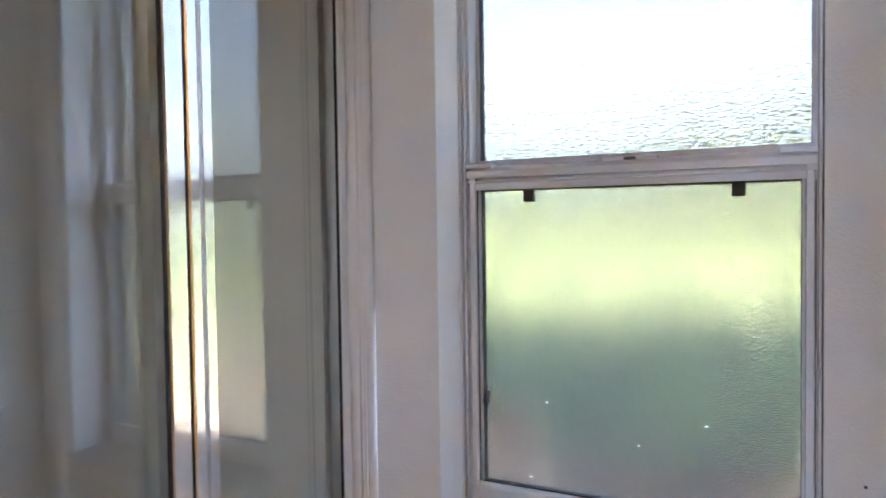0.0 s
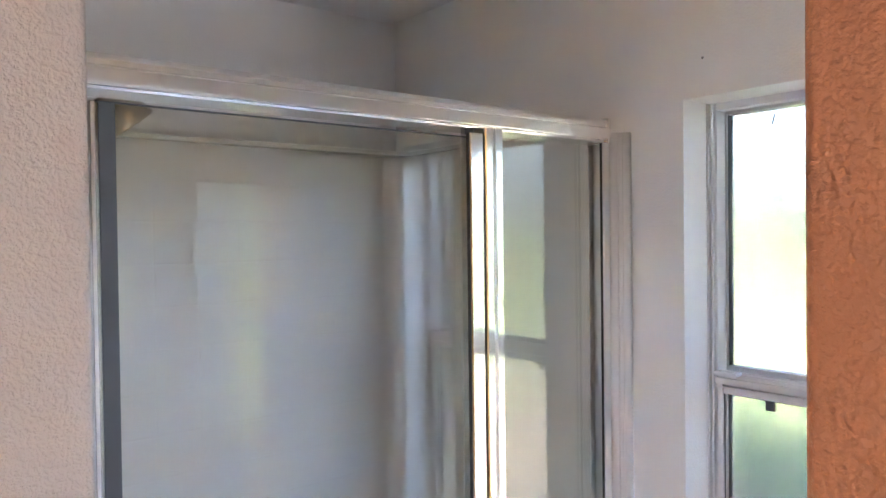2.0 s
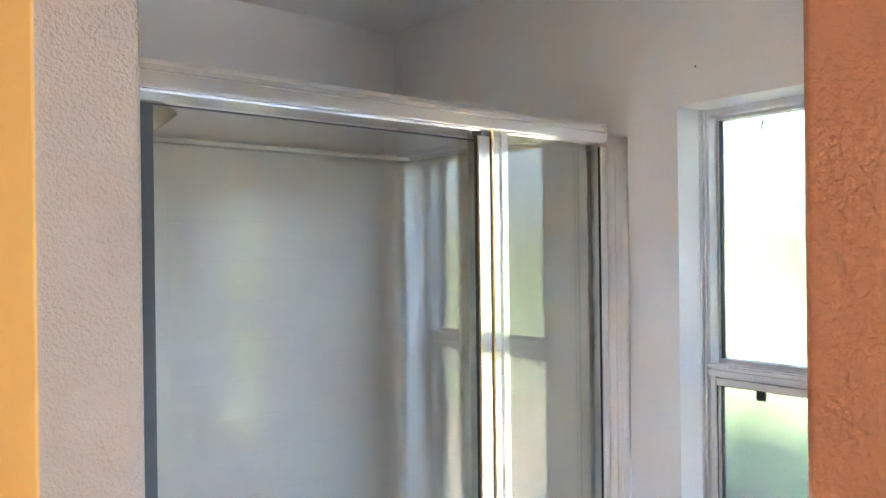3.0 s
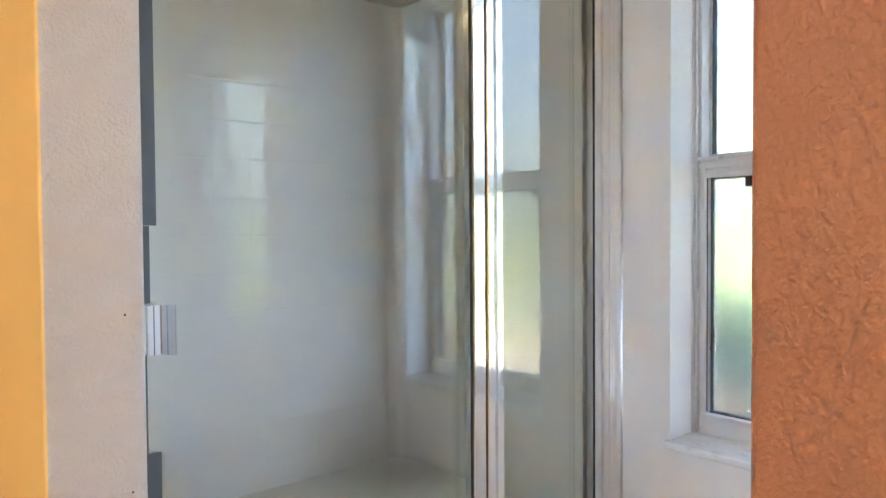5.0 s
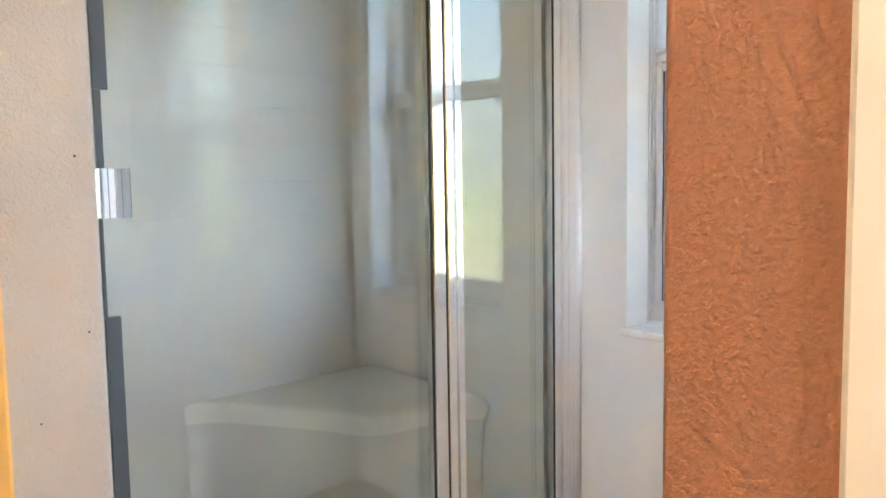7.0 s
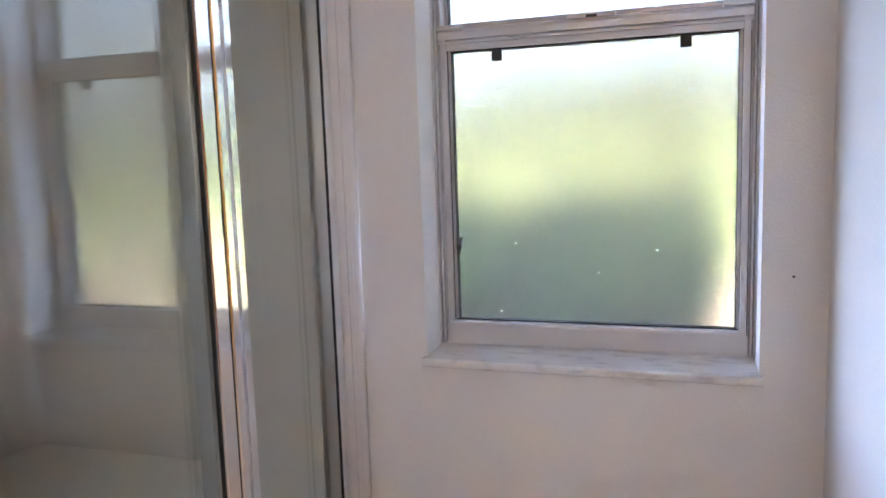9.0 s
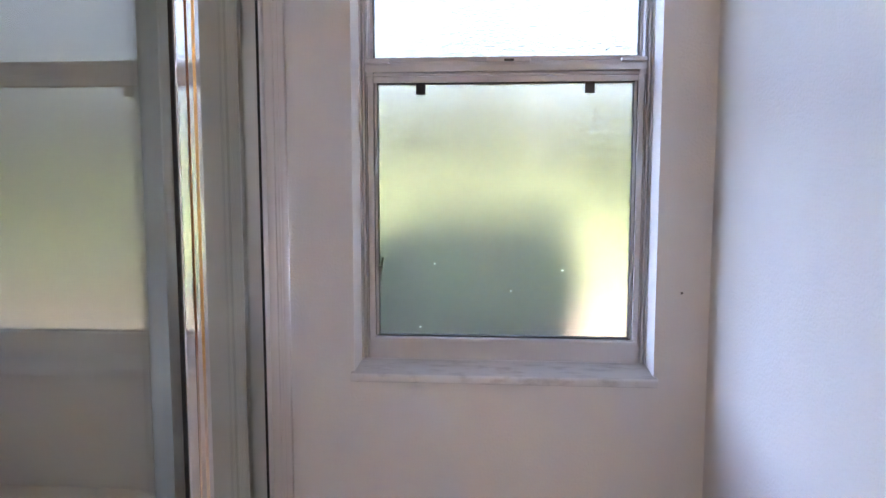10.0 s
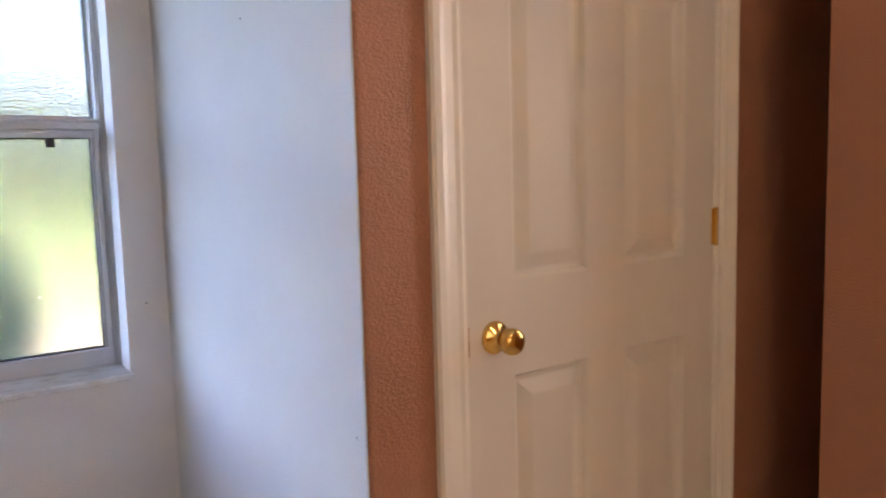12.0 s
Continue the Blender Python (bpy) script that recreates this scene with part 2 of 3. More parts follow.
whole("wall_closet", bm, TERRACOTTA, "terracotta painted wall beside the closet door", "wall", "structure")
whole("wall_stub", box(1.6, 2.07, -1.435, -1.285, 0, H), TERRACOTTA, "short terracotta wall end beyond the closet door", "wall", "structure")
# side wall, with an opening cut for the made-up east window
bm = bmesh.new()
for b in ((-3.3, -1.84, 0, H), (-1.48, YD + 0.12, 0, H), (-1.84, -1.48, 0, 0.9), (-1.84, -1.48, 2.1, H)):
    add_box(bm, 2.07, 2.2, *b)
# unseen panel added behind the east fill light to stop sun and sky
whole("wall_east_light_block", box(2.22, 2.3, -2.1, -1.2, 0, H), WHITE_WALL, "unseen panel added to keep outdoor light out of the side opening", "wall", "structure")
whole("wall_east", bm, TERRACOTTA, "terracotta painted side wall in dim light", "wall", "structure")
# rear wall, never in view, opened for the made-up south window
bm = bmesh.new()
for b in ((-0.74, -0.55, 0, H), (0.35, 2.2, 0, H), (-0.55, 0.35, 0, 0.9), (-0.55, 0.35, 2.1, H)):
    add_box(bm, b[0], b[1], -3.4, -3.3, b[2], b[3])
whole("wall_south", bm, YELLOW_WALL, "mustard yellow wall behind the walker", "wall", "structure")
# unseen panel added behind the south fill light to stop sun and sky
whole("wall_south_light_block", box(-0.74, 0.6, -3.55, -3.42, 0, H), WHITE_WALL, "unseen panel added to keep outdoor light out of the rear opening", "wall", "structure")
whole("wall_west", box(-0.74, -0.62, -3.3, YC0, 0, H), YELLOW_WALL, "mustard yellow side wall", "wall", "structure")
whole("wall_shower_back", box(-1.6, XB, YC0, 0, 0, H), WHITE_WALL, "off-white wall above the shower", "wall", "structure")
# partition, its end painted darker than the nook walls to render dimmer
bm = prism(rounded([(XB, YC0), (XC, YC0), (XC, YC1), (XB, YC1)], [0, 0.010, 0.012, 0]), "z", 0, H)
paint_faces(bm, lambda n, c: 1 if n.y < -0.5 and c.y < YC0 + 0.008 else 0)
whole("wall_partition", bm, [CAP_WALL, YELLOW_WALL], "partition end in textured off-white set darker, mustard on its room face", "wall", "structure")
whole("wall_closet_back", box(XR + 0.12, 2.07, -0.25, -0.15, 0, H), WHITE_WALL, "plain wall closing the closet", "wall", "structure")


# ---- window ----
win = thing("window_1", (0, 0.1, WZ0), "single-hung white aluminium window with pebbled obscure glass", "window", kind="structure")
ZB, ZM0, ZM1, ZT = 0.797, 1.388, 1.437, 2.047
frame_part = part("window_frame", box(-WX, WX, 0.088, 0.165, WZ0, 0.7425), WIN_METAL, win)
for s in (-1, 1):
    def side(a, b):
        return (min(s * a, s * b), max(s * a, s * b))
    # stepped jamb: outer fin, track wall, black strip for the gap's shade, inner guide
    for a, b, y0, y1, mt in ((0.326, 0.33, 0.078, 0.17, WIN_METAL), (0.319, 0.3238, 0.086, 0.17, WIN_METAL), (0.3238, 0.326, 0.10, 0.17, BLACK), (0.3150, 0.3175, 0.094, 0.17, WIN_METAL), (0.3175, 0.319, 0.105, 0.17, WIN_GREY)):
        part("jamb_strip", box(*side(a, b), y0, y1, 0.7425, WZ1, 0.0008, 1), mt, win)
    # black strip puts the shade of the sash track into colour
    part("track_gap_shade", box(*side(0.3134, 0.3150), 0.100, 0.128, 0.7425, ZM0 - 0.002), BLACK, win)
    part("track_guide", box(*side(0.3130, 0.3150), 0.096, 0.17, ZM0, WZ1, 0.0005, 1), WIN_METAL, win)
    # lower sash stile, in two steps, groove shade as a black strip, gasket at the glass
    part("sash_stile", box(*side(0.300, 0.3132), 0.092, 0.128, ZB - 0.0118, ZM1 - 0.014, 0.0015), WIN_METAL, win)
    part("stile_groove_shade", box(*side(0.2990, 0.3000), 0.099, 0.126, ZB, ZM0), BLACK, win)
    part("glazing_bead", box(*side(0.2935, 0.2990), 0.102, 0.126, ZB, ZM0, 0.001), WIN_GREY, win)
    part("gasket", box(*side(0.2915, 0.2934), 0.107, 0.124, ZB, ZM0), BLACK, win)
    part("upper_stile", box(*side(0.307, 0.3125), 0.130, 0.160, ZM1, ZT + 0.006, 0.001), WIN_GREY, win)
    part("upper_gasket", box(*side(0.3052, 0.3068), 0.134, 0.155, ZM1 + 0.012, ZT), BLACK, win)
    part("tilt_catch", box(*side(0.262, 0.318), 0.086, 0.112, ZM1 - 0.006, ZM1 + 0.003, 0.0015), WIN_METAL, win)
    part("stop_block", box(*side(0.318, 0.327), 0.083, 0.1, ZT - 0.035, ZT - 0.005, 0.001), WIN_METAL, win)
part("head_rail", box(-0.313, 0.313, 0.094, 0.17, ZT + 0.006, WZ1, 0.001), WIN_METAL, win)
part("head_bead", box(-0.307, 0.307, 0.125, 0.16, ZT - 0.002, ZT + 0.006), WIN_GREY, win)
rail = prism([(0.090, ZM1 - 0.012), (0.090, ZM0 + 0.023), (0.102, ZM0 + 0.023), (0.102, ZM0 + 0.0185), (0.090, ZM0 + 0.0185), (0.090, ZM0 + 0.014), (0.097, ZM0 + 0.0135), (0.097, ZM0), (0.128, ZM0), (0.128, ZM1), (0.112, ZM1), (0.108, ZM1 - 0.004), (0.098, ZM1 - 0.004), (0.096, ZM1 - 0.012)], "x", -0.318, 0.318)
part("meeting_rail", rail, WIN_METAL, win)
# black strip draws the shadow line below the meeting rail
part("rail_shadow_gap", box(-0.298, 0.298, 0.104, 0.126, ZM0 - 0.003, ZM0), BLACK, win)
part("upper_bottom_rail", box(-0.307, 0.307, 0.130, 0.162, ZM1 - 0.01, ZM1 + 0.012, 0.001), WIN_GREY, win)
lock = part("sash_lock", box(-0.04, 0.06, 0.094, 0.118, ZM1 - 0.004, ZM1 + 0.004, 0.0015), WIN_METAL, win)
part("slot", box(0.0, 0.022, 0.092, 0.094, ZM1 - 0.0035, ZM1 + 0.002), BLACK, lock)
part("bottom_rail", box(-0.318, 0.318, 0.094, 0.128, 0.7425, ZB - 0.012, 0.001), WIN_METAL, win)
part("lift_lip", box(-0.308, 0.308, 0.086, 0.128, ZB - 0.012, ZB - 0.003, 0.0015), WIN_METAL, win)
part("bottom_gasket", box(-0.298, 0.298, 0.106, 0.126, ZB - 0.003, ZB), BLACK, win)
for nm, b in (("lower_pane", (-0.2995, 0.2995, 0.115, 0.119, ZB - 0.004, ZM0 + 0.004)), ("upper_pane", (-0.3065, 0.3065, 0.145, 0.149, ZM1 + 0.008, ZT))):
    part(nm, box(*b), OBSCURE, win, "pebbled obscure glass").visible_shadow = False
for x in (-0.192, 0.194):
    part("rubber_pad", box(x - 0.011, x + 0.011, 0.1065, 0.1147, ZM0 - 0.026, ZM0 + 0.001, 0.002), BLACK, win, "small black rubber pad")
for x, z, w in ((-0.16, 0.968, 0.003), (0.14, 0.955, 0.005), (0.02, 0.905, 0.002), (-0.195, 0.815, 0.005)):
    part("paint_speck", box(x - w * 0.6, x + w * 0.6, 0.1140, 0.1149, z - 0.0006, z + 0.0006), WIN_GREY, win)
part("dirt_mark", pipe([(-0.196, 0.1438, 2.035), (-0.199, 0.1438, 2.024), (-0.203, 0.1438, 2.012)], 0.0016, 6), BLACK, win)
latch = part("side_latch", box(-0.2935, -0.283, 0.103, 0.113, 0.955, 0.963), BLACK, win, "small dark latch beside the glass")
part("latch_arm", pipe([(-0.283, 0.109, 0.982), (-0.286, 0.109, 0.965), (-0.289, 0.109, 0.945), (-0.288, 0.109, 0.92)], 0.0025, 8), BLACK, latch)

win.location.y += 0.013
part("window_sill", prism(rounded([(-0.022, WZ0), (-0.022, 0.738), (0.1005, 0.742), (0.1005, WZ0)], [0.007, 0.007, 0, 0]), "x", -0.336, 0.336), MARBLE, win, "white marble sill with grey veins")


# ---- closet door ----
def closet_door():
    door = thing("door_1", (1.09, YD, 0.0), "closed white six-panel closet door with brass knob", "door", kind="structure")
    x0, x1, y0, y1 = 0.692, 1.486, YD + 0.006, YD + 0.041
    cols = ((0.809, 1.027), (1.146, 1.368))
    rows = ((0.245, 0.857), (1.050, 1.67), (1.78, 1.94))
    # the slab's face as a grid of strips, panels sunk and raised again
    bm = bmesh.new()
    xs = sorted({x0, x1, *[v for c in cols for v in c]})
    zs = sorted({0.012, 2.04, *[v for r in rows for v in r]})
    for i in range(len(xs) - 1):
        for j in range(len(zs) - 1):
            a, b, c, d = xs[i], xs[i + 1], zs[j], zs[j + 1]
            if (a, b) in cols and (c, d) in rows:
                rings = []
                for inset, dy in ((0, 0), (0.004, 0.003), (0.010, 0.015), (0.018, 0.017), (0.022, 0.016), (0.048, 0.004), (0.052, 0.003)):
                    rings.append([bm.verts.new((x, y0 + dy, z)) for x, z in ((a + inset, c + inset), (b - inset, c + inset), (b - inset, d - inset), (a + inset, d - inset))])
                for p, q in zip(rings, rings[1:]):
                    for e in range(4):
                        bm.faces.new((p[e], p[(e + 1) % 4], q[(e + 1) % 4], q[e]))
                bm.faces.new(rings[-1])
            else:
                bm.faces.new([bm.verts.new((x, y0, z)) for x, z in ((a, c), (b, c), (b, d), (a, d))])
    bmesh.ops.remove_doubles(bm, verts=bm.verts, dist=1e-5)
    ring = [e for e in bm.edges if e.is_boundary]
    ext = bmesh.ops.extrude_edge_only(bm, edges=ring)["geom"]
    for v in ext:
        if isinstance(v, bmesh.types.BMVert):
            v.co.y = y1
    slab = part("slab", bm, DOOR_PAINT, door)
    casing = [(0, 0), (0, -0.010), (0.006, -0.013), (0.014, -0.011), (0.030, -0.014), (0.040, -0.0175), (0.052, -0.0175), (0.057, -0.012), (0.057, 0)]
    part("casing", prism([(0.674 - u * 1.22, YD + v) for u, v in casing], "z", 0, 2.115), TRIM, door)
    part("casing", prism([(1.502 + u, YD + v) for u, v in casing], "z", 0, 2.115), TRIM, door)
    part("casing", prism([(YD + v, 2.058 + u) for u, v in casing], "x", 0.674, 1.502), TRIM, door)
    for a, b in ((0.674, 0.688), (1.490, 1.503)):
        part("door_jamb", box(a, b, YD + 0.0006, YD + 0.118, 0, 2.045, 0.001), TRIM, door)
    part("door_jamb", box(0.674, 1.503, YD + 0.0006, YD + 0.118, 2.045, 2.0595), TRIM, door)
    knob = part("door_knob", lathe([(0, 0), (0.033, 0), (0.033, 0.004), (0.028, 0.010), (0.014, 0.013), (0.011, 0.020), (0.012, 0.030), (0.019, 0.036), (0.0255, 0.046), (0.0265, 0.054), (0.0245, 0.062), (0.018, 0.0665), (0.006, 0.068), (0, 0.068)], Matrix.Translation((0.757, y0, 0.942)) @ Matrix.Rotation(radians(90), 4, "X")), BRASS, slab, "polished brass knob", True)
    part("latch_plate", box(0.6905, 0.6925, y0 - 0.0015, y1, 0.913, 0.971), BRASS, slab)
    for z in (0.20, 1.115, 1.86):
        h = part("hinge", box(1.476, 1.4995, y0 - 0.003, y0 - 0.0005, z - 0.045, z + 0.045, 0.001), BRASS, slab, "aged brass hinge")
        part("hinge_pin", pipe([(1.4885, y0 - 0.006, z - 0.048), (1.4885, y0 - 0.006, z + 0.048)], 0.0055, 10), BRASS, slab)
    return door


closet_door()

# ---- shower ----
XS = -0.531
Y0, Y1 = YC1, -0.045
enc = thing("shower_enclosure", (XS, -0.6, 0.1), "framed aluminium shower screen with clear glass door", "shower screen")
hp = [(-0.585, 1.989), (-0.512, 1.989), (-0.510, 1.993), (-0.5075, 1.994), (-0.5075, 1.9965), (-0.503, 1.997), (-0.503, 2.020), (-0.505, 2.0215), (-0.520, 2.0215), (-0.520, 2.0245), (-0.508, 2.0245), (-0.508, 2.033), (-0.511, 2.039), (-0.516, 2.0435), (-0.524, 2.045), (-0.585, 2.045)]
part("header", prism(hp, "y", Y0 + 0.001, -0.050), HEADER_METAL, enc, "satin aluminium header rail")
part("header_cap", box(-0.591, -0.503, -0.052, -0.040, 1.984, 2.048, 0.003), HEADER_METAL, enc)
part("bottom_track", box(-0.60, -0.495, Y0 + 0.001, -0.035, 0.125, 0.165, 0.004), SATIN, enc)
part("wall_jamb", prism([(-0.59, Y0 + 0.001), (-0.503, Y0 + 0.001), (-0.503, Y0 + 0.020), (-0.507, Y0 + 0.022), (-0.507, Y0 + 0.044), (-0.512, Y0 + 0.049), (-0.59, Y0 + 0.049)], "z", 0.165, 1.99), SATIN, enc)
part("end_jamb", prism([(-0.555, -0.050), (-0.510, -0.066), (-0.508, -0.064), (-0.508, -0.044), (-0.555, -0.044)], "z", 0.165, 1.986), SATIN, enc)
part("end_gasket", box(-0.516, -0.511, -0.0695, -0.0665, 0.165, 1.986), BLACK, enc)
# fixed pane beside the window wall and its stile
part("fixed_pane", box(-0.554, -0.548, -0.437, -0.051, 0.168, 1.989), GLASS, enc, "clear fixed glass pane").visible_shadow = False
stile_profile = [(-0.585, -0.449), (-0.506, -0.449), (-0.503, -0.447), (-0.503, -0.430), (-0.506, -0.428), (-0.506, -0.424), (-0.501, -0.422), (-0.501, -0.404), (-0.505, -0.400), (-0.585, -0.400)]
part("fixed_stile", prism(stile_profile, "z", 0.165, 1.992), CHROME, enc, "bright aluminium stile")
part("stile_gasket", box(-0.54, -0.513, -0.4545, -0.4495, 0.168, 1.985), BLACK, enc)
# swing door leaf
leaf = part("door_pane", prism([(-0.535, -0.463), (-0.529, -1.206), (-0.535, -1.206), (-0.541, -0.463)], "z", 0.185, 1.972), GLASS, enc, "clear glass door pane")
leaf.visible_shadow = False
part("door_stile", prism([(-0.545, -0.462), (-0.508, -0.490), (-0.505, -0.492), (-0.503, -0.490), (-0.503, -0.458), (-0.505, -0.456), (-0.545, -0.456)], "z", 0.18, 1.978), CHROME, leaf, "bright aluminium hinge stile")
part("pane_edge", prism([(-0.5345, -0.463), (-0.5285, -1.206), (-0.5355, -1.206), (-0.5415, -0.463)], "z", 1.9722, 1.9745), GASKET, leaf, "dark top edge of the glass")
part("door_gasket", box(-0.512, -0.506, -0.4960, -0.4925, 0.18, 1.978), BLACK, leaf)
part("hinge_block", box(-0.538, -0.508, -0.478, -0.452, 1.9785, 1.989), GASKET, leaf)
for z0, z1, w in ((1.275, 1.972, 0.024), (1.145, 1.2745, 0.012), (0.185, 0.894, 0.026), (0.8945, 1.061, 0.005)):
    part("edge_seal", box(XS + 0.0032, XS + 0.010, -1.204, -1.204 + w, z0, z1, 0.001), GASKET, leaf, "dark grey vinyl edge seal")
part("edge_channel", box(XS - 0.004, XS + 0.012, -1.217, -1.2095, 0.185, 1.972, 0.001), CHROME, leaf)
hpts = [(-0.540, -1.203), (-0.500, -1.204), (-0.497, -1.202), (-0.497, -1.196), (-0.500, -1.193), (-0.500, -1.184), (-0.496, -1.181), (-0.492, -1.176), (-0.488, -1.175), (-0.484, -1.171), (-0.480, -1.171), (-0.478, -1.167), (-0.482, -1.164), (-0.490, -1.167), (-0.498, -1.176), (-0.506, -1.185), (-0.540, -1.188)]
part("door_handle", prism(hpts, "z", 1.062, 1.144), CHROME, leaf, "ribbed chrome pull handle")

# moulded stall
stall = thing("shower_stall", (-0.95, -0.65, 0.0), "cream moulded fibreglass shower stall with tile pattern", "shower stall")
XI, ZI = -1.35, 2.04
inner = rounded([(-0.56, YC1 + 0.03), (XI + 0.0155, YC1 + 0.03), (XI - 0.0257, -0.06), (-0.56, -0.06)], [0, 0.09, 0.045, 0], 8)
bm = bmesh.new()
levels = [(0.10, 0.0), (ZI - 0.05, 0.0), (ZI - 0.028, 0.003), (ZI - 0.016, 0.008), (ZI - 0.008, 0.014), (ZI - 0.002, 0.022), (ZI, 0.03)]
rows_v = []
for z, out in levels:
    row = []
    for i, p in enumerate(inner):
        q = Vector(p)
        d = Vector((-1 if q.x < XI + 0.055 else (-0.5 if q.x < XI + 0.09 else 0), -1 if q.y < YC1 + 0.07 else (1 if q.y > -0.09 else 0)))
        q = q + d * out if d.length else q
        row.append(bm.verts.new((q.x, min(q.y, -0.004), z)))
    rows_v.append(row)
for a, b in zip(rows_v, rows_v[1:]):
    for i in range(len(inner) - 1):
        bm.faces.new((a[i], a[i + 1], b[i + 1], b[i]))
part("stall_shell", bm, INSERT, stall, "", True)
bm = bmesh.new()
for b in ((XB + 0.002, -1.322, YC1 + 0.004, -0.004, ZI - 0.012, ZI), (-1.322, -0.56, YC1 + 0.002, YC1 + 0.028, ZI - 0.012, ZI), (-1.322, -0.56, -0.058, -0.003, ZI - 0.012, ZI)):
    add_box(bm, *b)
part("top_ledge", bm, INSERT, stall)
part("pan", box(-1.40, -0.49, YC1 + 0.002, -0.004, 0.0, 0.125, 0.01), INSERT, stall)
# front return of the stall on the window wall
part("front_flange", prism(rounded([(-0.565, -0.002), (-0.565, -0.040), (-0.500, -0.040), (-0.490, -0.024), (-0.478, -0.020), (-0.474, -0.002)], [0, 0.004, 0.014, 0.006, 0.008, 0], 6), "z", 0.0, 2.012), FLANGE, stall, "white rounded fibreglass edge", True)
# curved corner seat
lip = [(XI - 0.003, -0.80), (-1.350, -0.74), (-1.330, -0.685), (-1.27, -0.632), (-1.18, -0.578), (-1.07, -0.505), (-0.97, -0.455), (-0.895, -0.420), (-0.858, -0.35), (-0.845, -0.24), (-0.81, -0.13), (-0.77, -0.061)]
seat = [(XI - 0.024, -0.061)]
for i in range(len(lip) - 1):
    p0, p1, p2, p3 = [Vector(lip[max(0, min(len(lip) - 1, i + j))]) for j in (-1, 0, 1, 2)]
    for j in range(4):
        t = j / 4
        seat.append(tuple(0.5 * (2 * p1 + (p2 - p0) * t + (2 * p0 - 5 * p1 + 4 * p2 - p3) * t * t + (3 * p1 - p0 - 3 * p2 + p3) * t ** 3)))
seat.append(lip[-1])
bm = bmesh.new()
rings = []
for z, f in ((0.11, 0.94), (0.36, 0.955), (0.41, 0.975), (0.432, 0.995), (0.446, 1.0), (0.457, 0.992), (0.465, 0.965), (0.470, 0.92), (0.472, 0.86)):
    rings.append([bm.verts.new((XI - 0.024 + (x - XI + 0.024) * f, y, z)) for x, y in seat])
for a, b in zip(rings, rings[1:]):
    for i in range(len(seat)):
        bm.faces.new((a[i], a[(i + 1) % len(seat)], b[(i + 1) % len(seat)], b[i]))
bm.faces.new(rings[-1])
bm.faces.new(rings[0][::-1])
paint_faces(bm, lambda n, c: 1 if c.z > 0.40 else 0)
part("corner_seat", bm, [INSERT, SEAT], stall, "curved moulded corner seat", True)

# shower head on its arm from the near side wall
hm = Matrix.Translation((-0.845, -1.11, 2.03)) @ Matrix.Rotation(radians(38), 4, "X") @ Matrix.Rotation(radians(180), 4, "X")
head = thing("shower_fixture", (-0.845, YC1, 2.065), "aged nickel bell-shaped shower head on a short arm", "shower head")
part("bell", lathe([(0, -0.012), (0.016, -0.012), (0.020, -0.004), (0.024, 0.004), (0.040, 0.014), (0.052, 0.030), (0.057, 0.046), (0.060, 0.058), (0.0605, 0.062), (0.055, 0.0625), (0.054, 0.059), (0, 0.056)], hm), NICKEL, head, "", True)
part("arm", pipe([(-0.845, YC1, 2.065), (-0.845, -1.22, 2.080), (-0.845, -1.175, 2.075), (-0.845, -1.125, 2.045)], 0.0095), NICKEL, head, "", True)
part("escutcheon", lathe([(0, 0.009), (0.012, 0.009), (0.028, 0.004), (0.031, 0), (0, 0)], Matrix.Translation((-0.845, YC1, 2.065)) @ Matrix.Rotation(radians(-90), 4, "X")), NICKEL, head, "", True)


# ---- small marks on the walls ----
def nail_hole(x, y, z, r, across):
    m = Matrix.Translation((x, y, z)) @ Matrix.Rotation(radians(90), 4, across)
    return whole("nail_hole", lathe([(0, 0.0012), (r * 0.6, 0.001), (r, 0)], m, 8), BLACK, "small dark nail hole in painted wall", "nail hole", group="nail holes")


for x, z, r in ((-0.28, 2.156, 0.0028), (0.0, 2.22, 0.004), (0.385, 0.925, 0.0025)):
    nail_hole(x, 0.0, z, r, "X")
nail_hole(XC, -1.30, 1.155, 0.0018, "Y")
nail_hole(XC, -1.294, 0.915, 0.0016, "Y")
nail_hole(XC, -1.36, 0.80, 0.0015, "Y")

nail_hole(XR - 0.003, -0.62, 1.60, 0.0016, "Y")
nail_hole(XR + 0.007, -1.03, 0.80, 0.0035, "Y")
# ---- unseen lamp, added for the warm light in the room behind the walker ----
lamp = thing("unseen_ceiling_lamp", (0.75, -2.75, H), "unseen round glass ceiling lamp with a brass rim, added for warm light", "ceiling lamp")
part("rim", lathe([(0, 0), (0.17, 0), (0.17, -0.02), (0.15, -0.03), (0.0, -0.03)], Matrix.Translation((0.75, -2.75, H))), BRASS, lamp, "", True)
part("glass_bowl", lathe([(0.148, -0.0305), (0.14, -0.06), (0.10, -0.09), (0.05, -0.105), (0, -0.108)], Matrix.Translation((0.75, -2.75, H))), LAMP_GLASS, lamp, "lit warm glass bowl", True)

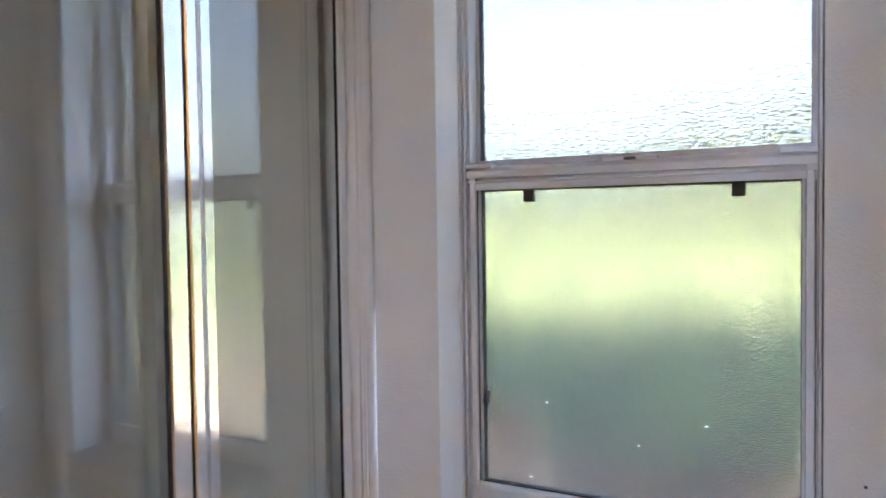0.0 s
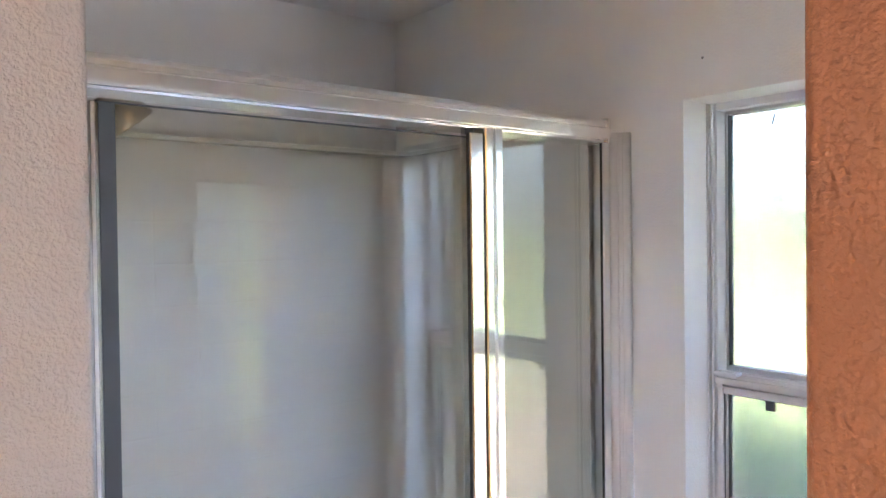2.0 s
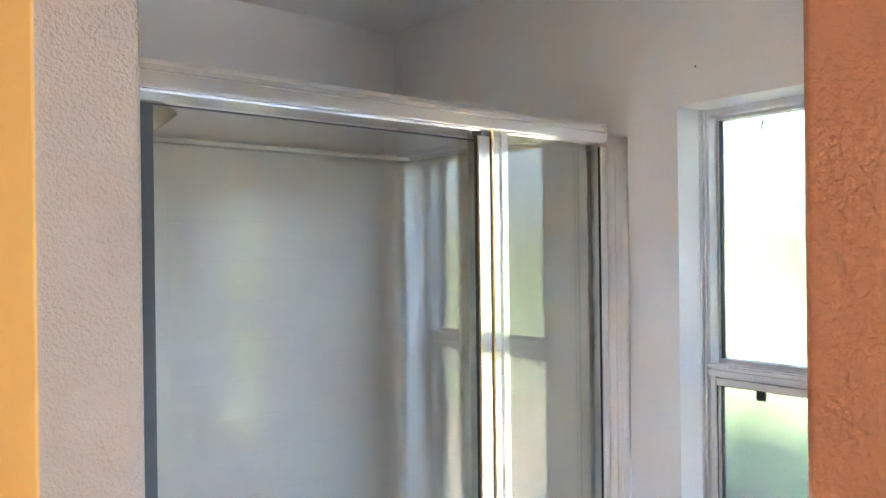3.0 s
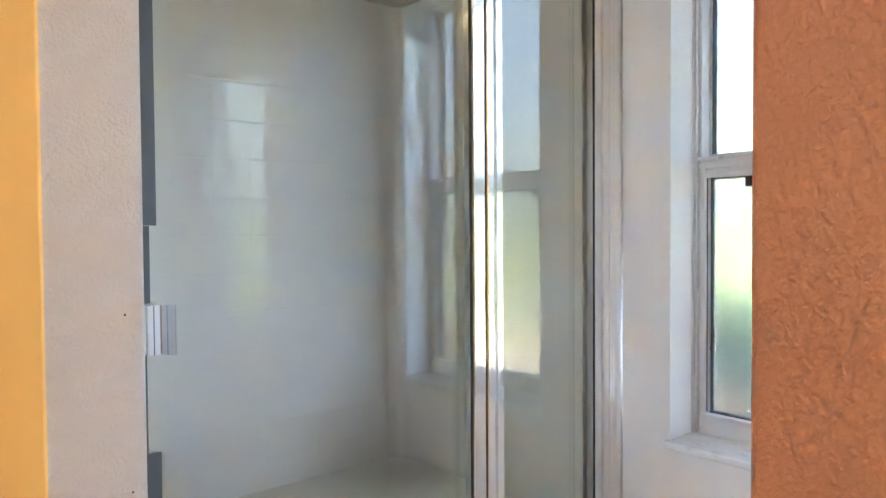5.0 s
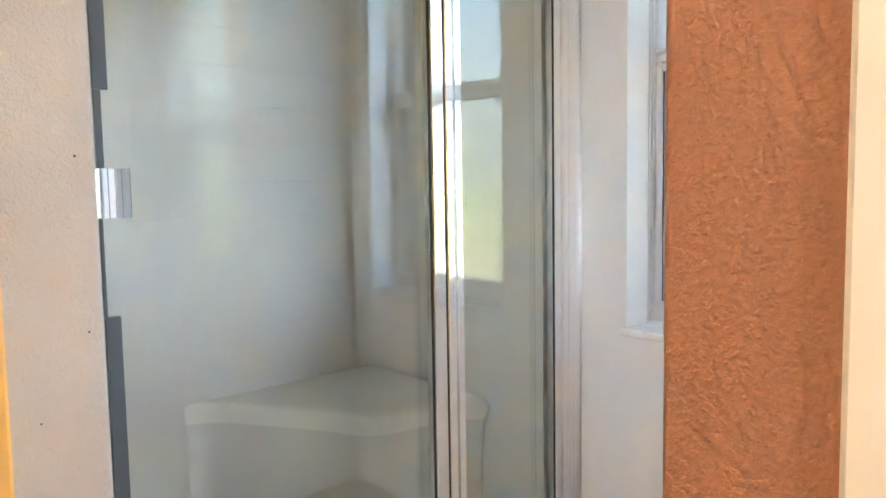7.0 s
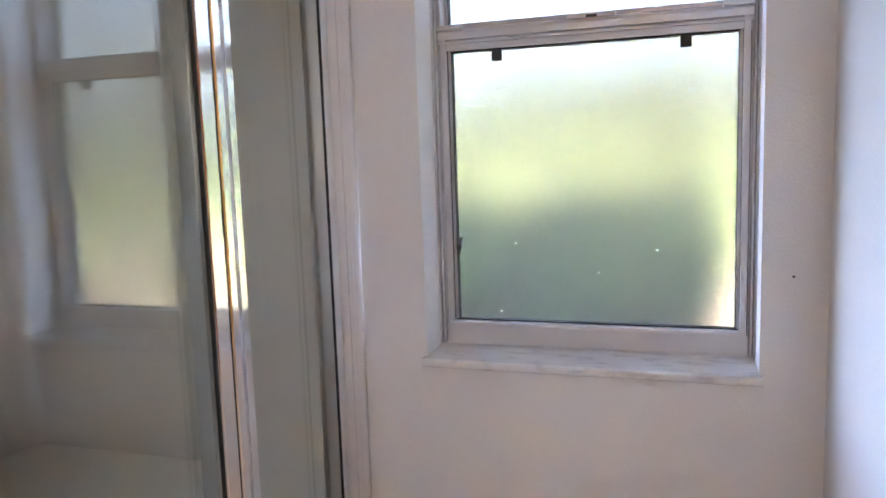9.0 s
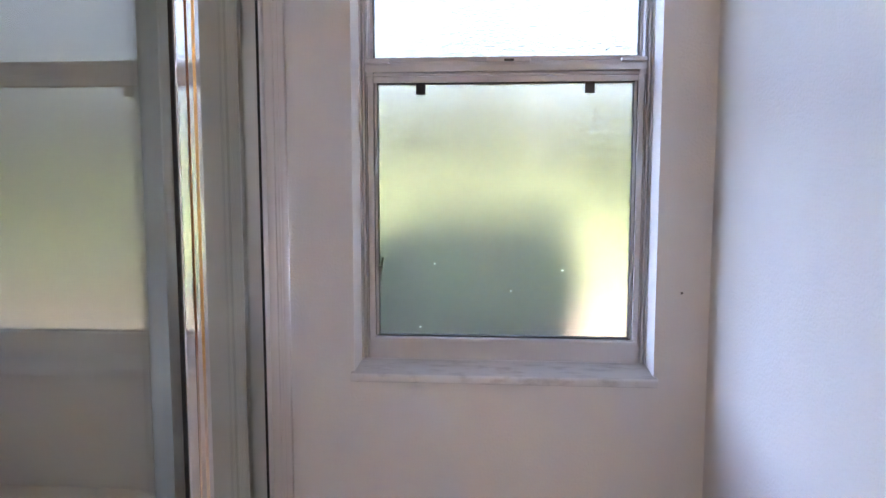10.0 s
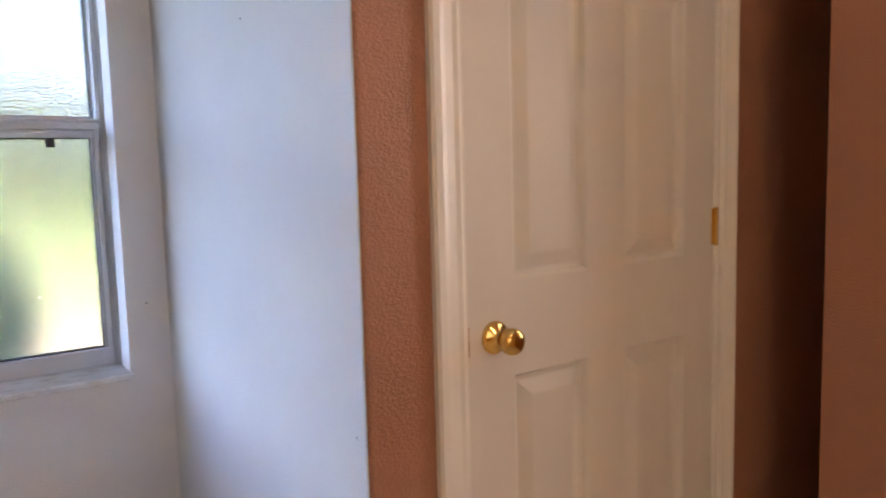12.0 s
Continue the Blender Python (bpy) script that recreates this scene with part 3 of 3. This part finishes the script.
# ---- unseen windows added in the walls behind the walker, round the fill lights ----
def added_window(name, place, w, turned):
    ob = thing(name, place, "unseen white-framed window added to hold a fill light", "window", kind="structure")
    for u0, u1, z0, z1, nm in ((-w, 0.035 - w, 0, 1.2, "window_frame"), (w - 0.035, w, 0, 1.2, "window_frame"), (0.035 - w, w - 0.035, 0, 0.035, "window_frame"), (0.035 - w, w - 0.035, 1.165, 1.2, "window_frame"), (0.035 - w, w - 0.035, 0.58, 0.62, "meeting_rail")):
        x, y, z = place
        dims = (x - 0.02, x + 0.02, y + u0, y + u1) if turned else (x + u0, x + u1, y - 0.02, y + 0.02)
        part(nm, box(*dims, z + z0, z + z1, 0.002), WIN_METAL, ob)


added_window("fill_window_south", (-0.1, -3.33, 0.9), 0.45, False)
added_window("fill_window_east", (2.1, -1.66, 0.9), 0.18, True)

# ---- garden ----
bm = bmesh.new()
bmesh.ops.create_grid(bm, x_segments=60, y_segments=60, size=300)
for v in bm.verts:
    v.co.z = -0.12
whole("ground", bm, LAWN, "sunlit green lawn reaching far off", "lawn", "structure")
bm = bmesh.new()
bmesh.ops.create_grid(bm, x_segments=30, y_segments=12, size=1)
for v in bm.verts:
    v.co = Vector((v.co.x * 4.5 + 1.2, 3.1 + v.co.y * 2.85, -0.10 + 0.02 * noise.noise(Vector((v.co.x * 9, v.co.y * 5, 2)))))
whole("garden_bed", bm, SAND, "sandy mulch bed along the house", "garden bed", "structure")


def leaf_cloud(centres, count, size, rng):
    """Many small folded leaves spread over lumpy balls."""
    verts, faces = [], []
    for c, r in centres:
        c = Vector(c)
        for _ in range(count):
            d = Vector((rng.gauss(0, 1), rng.gauss(0, 1), rng.gauss(0, 1))).normalized()
            p = c + Vector((d.x * r[0], d.y * r[1], d.z * r[2])) * (0.55 + 0.5 * rng.random())
            q = Euler((rng.uniform(0, 6.28), rng.uniform(0, 6.28), rng.uniform(0, 6.28))).to_matrix()
            s, i = size * rng.uniform(0.6, 1.3), len(verts)
            for a in ((-1, 0, 0), (0, -0.45, 0.12), (1, 0, 0), (0, 0.45, 0.12)):
                verts.append(p + q @ (Vector(a) * s))
            faces.append((i, i + 1, i + 2, i + 3))
    return verts, faces


def plant(name, place, label, category, centres, count, size, stems, leaf_mat, seed, group=""):
    rng = random.Random(seed)
    ob = thing(name, place, label, category, group)
    for i, st in enumerate(stems):
        part("trunk" if i == 0 else "limb", pipe([s[0] for s in st], st[0][1], 8), BARK, ob)
    me = bpy.data.meshes.new("crown")
    v, f = leaf_cloud(centres, count, size, rng)
    me.from_pydata([tuple(p - Vector(place)) for p in v], [], f)
    me.materials.append(leaf_mat)
    crown = new("crown", me)
    crown.parent = ob
    return ob


def shrub(x, y, w, h, seed):
    rng = random.Random(seed)
    cs = [((x + rng.uniform(-w, w) * 0.7, y + rng.uniform(-0.25, 0.25), h * rng.uniform(0.62, 0.80)), (w * 0.45, 0.3, h * 0.20)) for _ in range(10)]
    st = [[((x, y, -0.11), 0.02), ((x + rng.uniform(-w, w) * 0.6, y, h * 0.6), 0.02)] for _ in range(5)]
    ob = plant("shrub", (x, y, -0.11), "dense dark green garden shrub with dry twigs below", "shrub", cs, 420, 0.035, st, LEAF, seed, "shrubs outside the window")
    low = [((x + rng.uniform(-w, w) * 0.7, y + rng.uniform(-0.2, 0.2), h * rng.uniform(0.22, 0.45)), (w * 0.4, 0.25, h * 0.16)) for _ in range(7)]
    v, f = leaf_cloud(low, 170, 0.035, rng)
    me = bpy.data.meshes.new("dry_foliage")
    me.from_pydata([tuple(p - Vector((x, y, -0.11))) for p in v], [], f)
    me.materials.append(DRY_LEAF)
    dry = tagged(new("dry_foliage", me), "brown dry leaves and twigs")
    dry.parent = ob
    return ob


shrub(-1.1, 1.7, 0.45, 1.0, 3)
shrub(-0.3, 1.65, 0.42, 0.92, 9)
shrub(-0.55, 1.75, 0.4, 1.0, 6)
shrub(-0.05, 1.75, 0.38, 1.02, 5)
shrub(0.02, 1.6, 0.36, 0.98, 11)
shrub(-1.8, 1.75, 0.55, 1.05, 8)


def far_tree(x, y, h, seed):
    rng = random.Random(seed)
    cs = [((x + rng.uniform(-1, 1) * h * 0.3, y + rng.uniform(-1, 1) * h * 0.25, h * rng.uniform(0.15, 0.85)), (h * 0.24, h * 0.2, h * 0.16)) for _ in range(14)]
    st = [[((x, y, -0.12), h * 0.025), ((x, y, h * 0.45), h * 0.02)]] + [[((x, y, h * 0.35), h * 0.012), (c[0], h * 0.01)] for c in cs[:4]]
    return plant("tree", (x, y, -0.12), "sunlit broadleaf tree across the lawn", "tree", cs, 260, h * 0.03, st, TREE_LEAF, seed, "trees across the lawn")


tree_rng = random.Random(12)
for i in range(26):
    far_tree(-36 + i * 2.4 + tree_rng.uniform(-0.6, 0.6), 27 + tree_rng.uniform(-1.5, 2.5), tree_rng.uniform(4.4, 5.6), 20 + i)

# ---- moulded tiles of the stall, last ----
TY, TZ, LEAN = 0.1185, 0.1135, math.tan(radians(2))
tile_me = bpy.data.meshes.new("tile")
bm = bmesh.new()
g, d = 0.0012, 0.0007
rings = []
for inset, h in ((g, 0.0), (g + 0.0015, d * 0.6), (g + 0.004, d * 0.95), (g + 0.008, d)):
    rings.append([bm.verts.new((h, sy * (TY / 2 - inset), sz * (TZ / 2 - inset))) for sy, sz in ((-1, -1), (1, -1), (1, 1), (-1, 1))])
for p, q in zip(rings, rings[1:]):
    for e in range(4):
        bm.faces.new((p[e], p[(e + 1) % 4], q[(e + 1) % 4], q[e]))
bm.faces.new(rings[-1])
bmesh.ops.recalc_face_normals(bm, faces=bm.faces)
bm.to_mesh(tile_me)
bm.free()
tile_me.materials.append(INSERT)
rng = random.Random(4)
for i in range(8):
    for j in range(12):
        t = new("tile", tile_me)
        t.parent = stall
        y = -0.6895 + (i - 3) * TY
        t.location = Vector((XI + 0.0006 - (y + 0.8) * LEAN, y, 1.927 - TZ / 2 - j * TZ)) - stall.location
        t.rotation_euler = (0, radians(rng.uniform(-0.25, 0.25)), math.atan(LEAN) + radians(rng.uniform(-0.25, 0.25)))
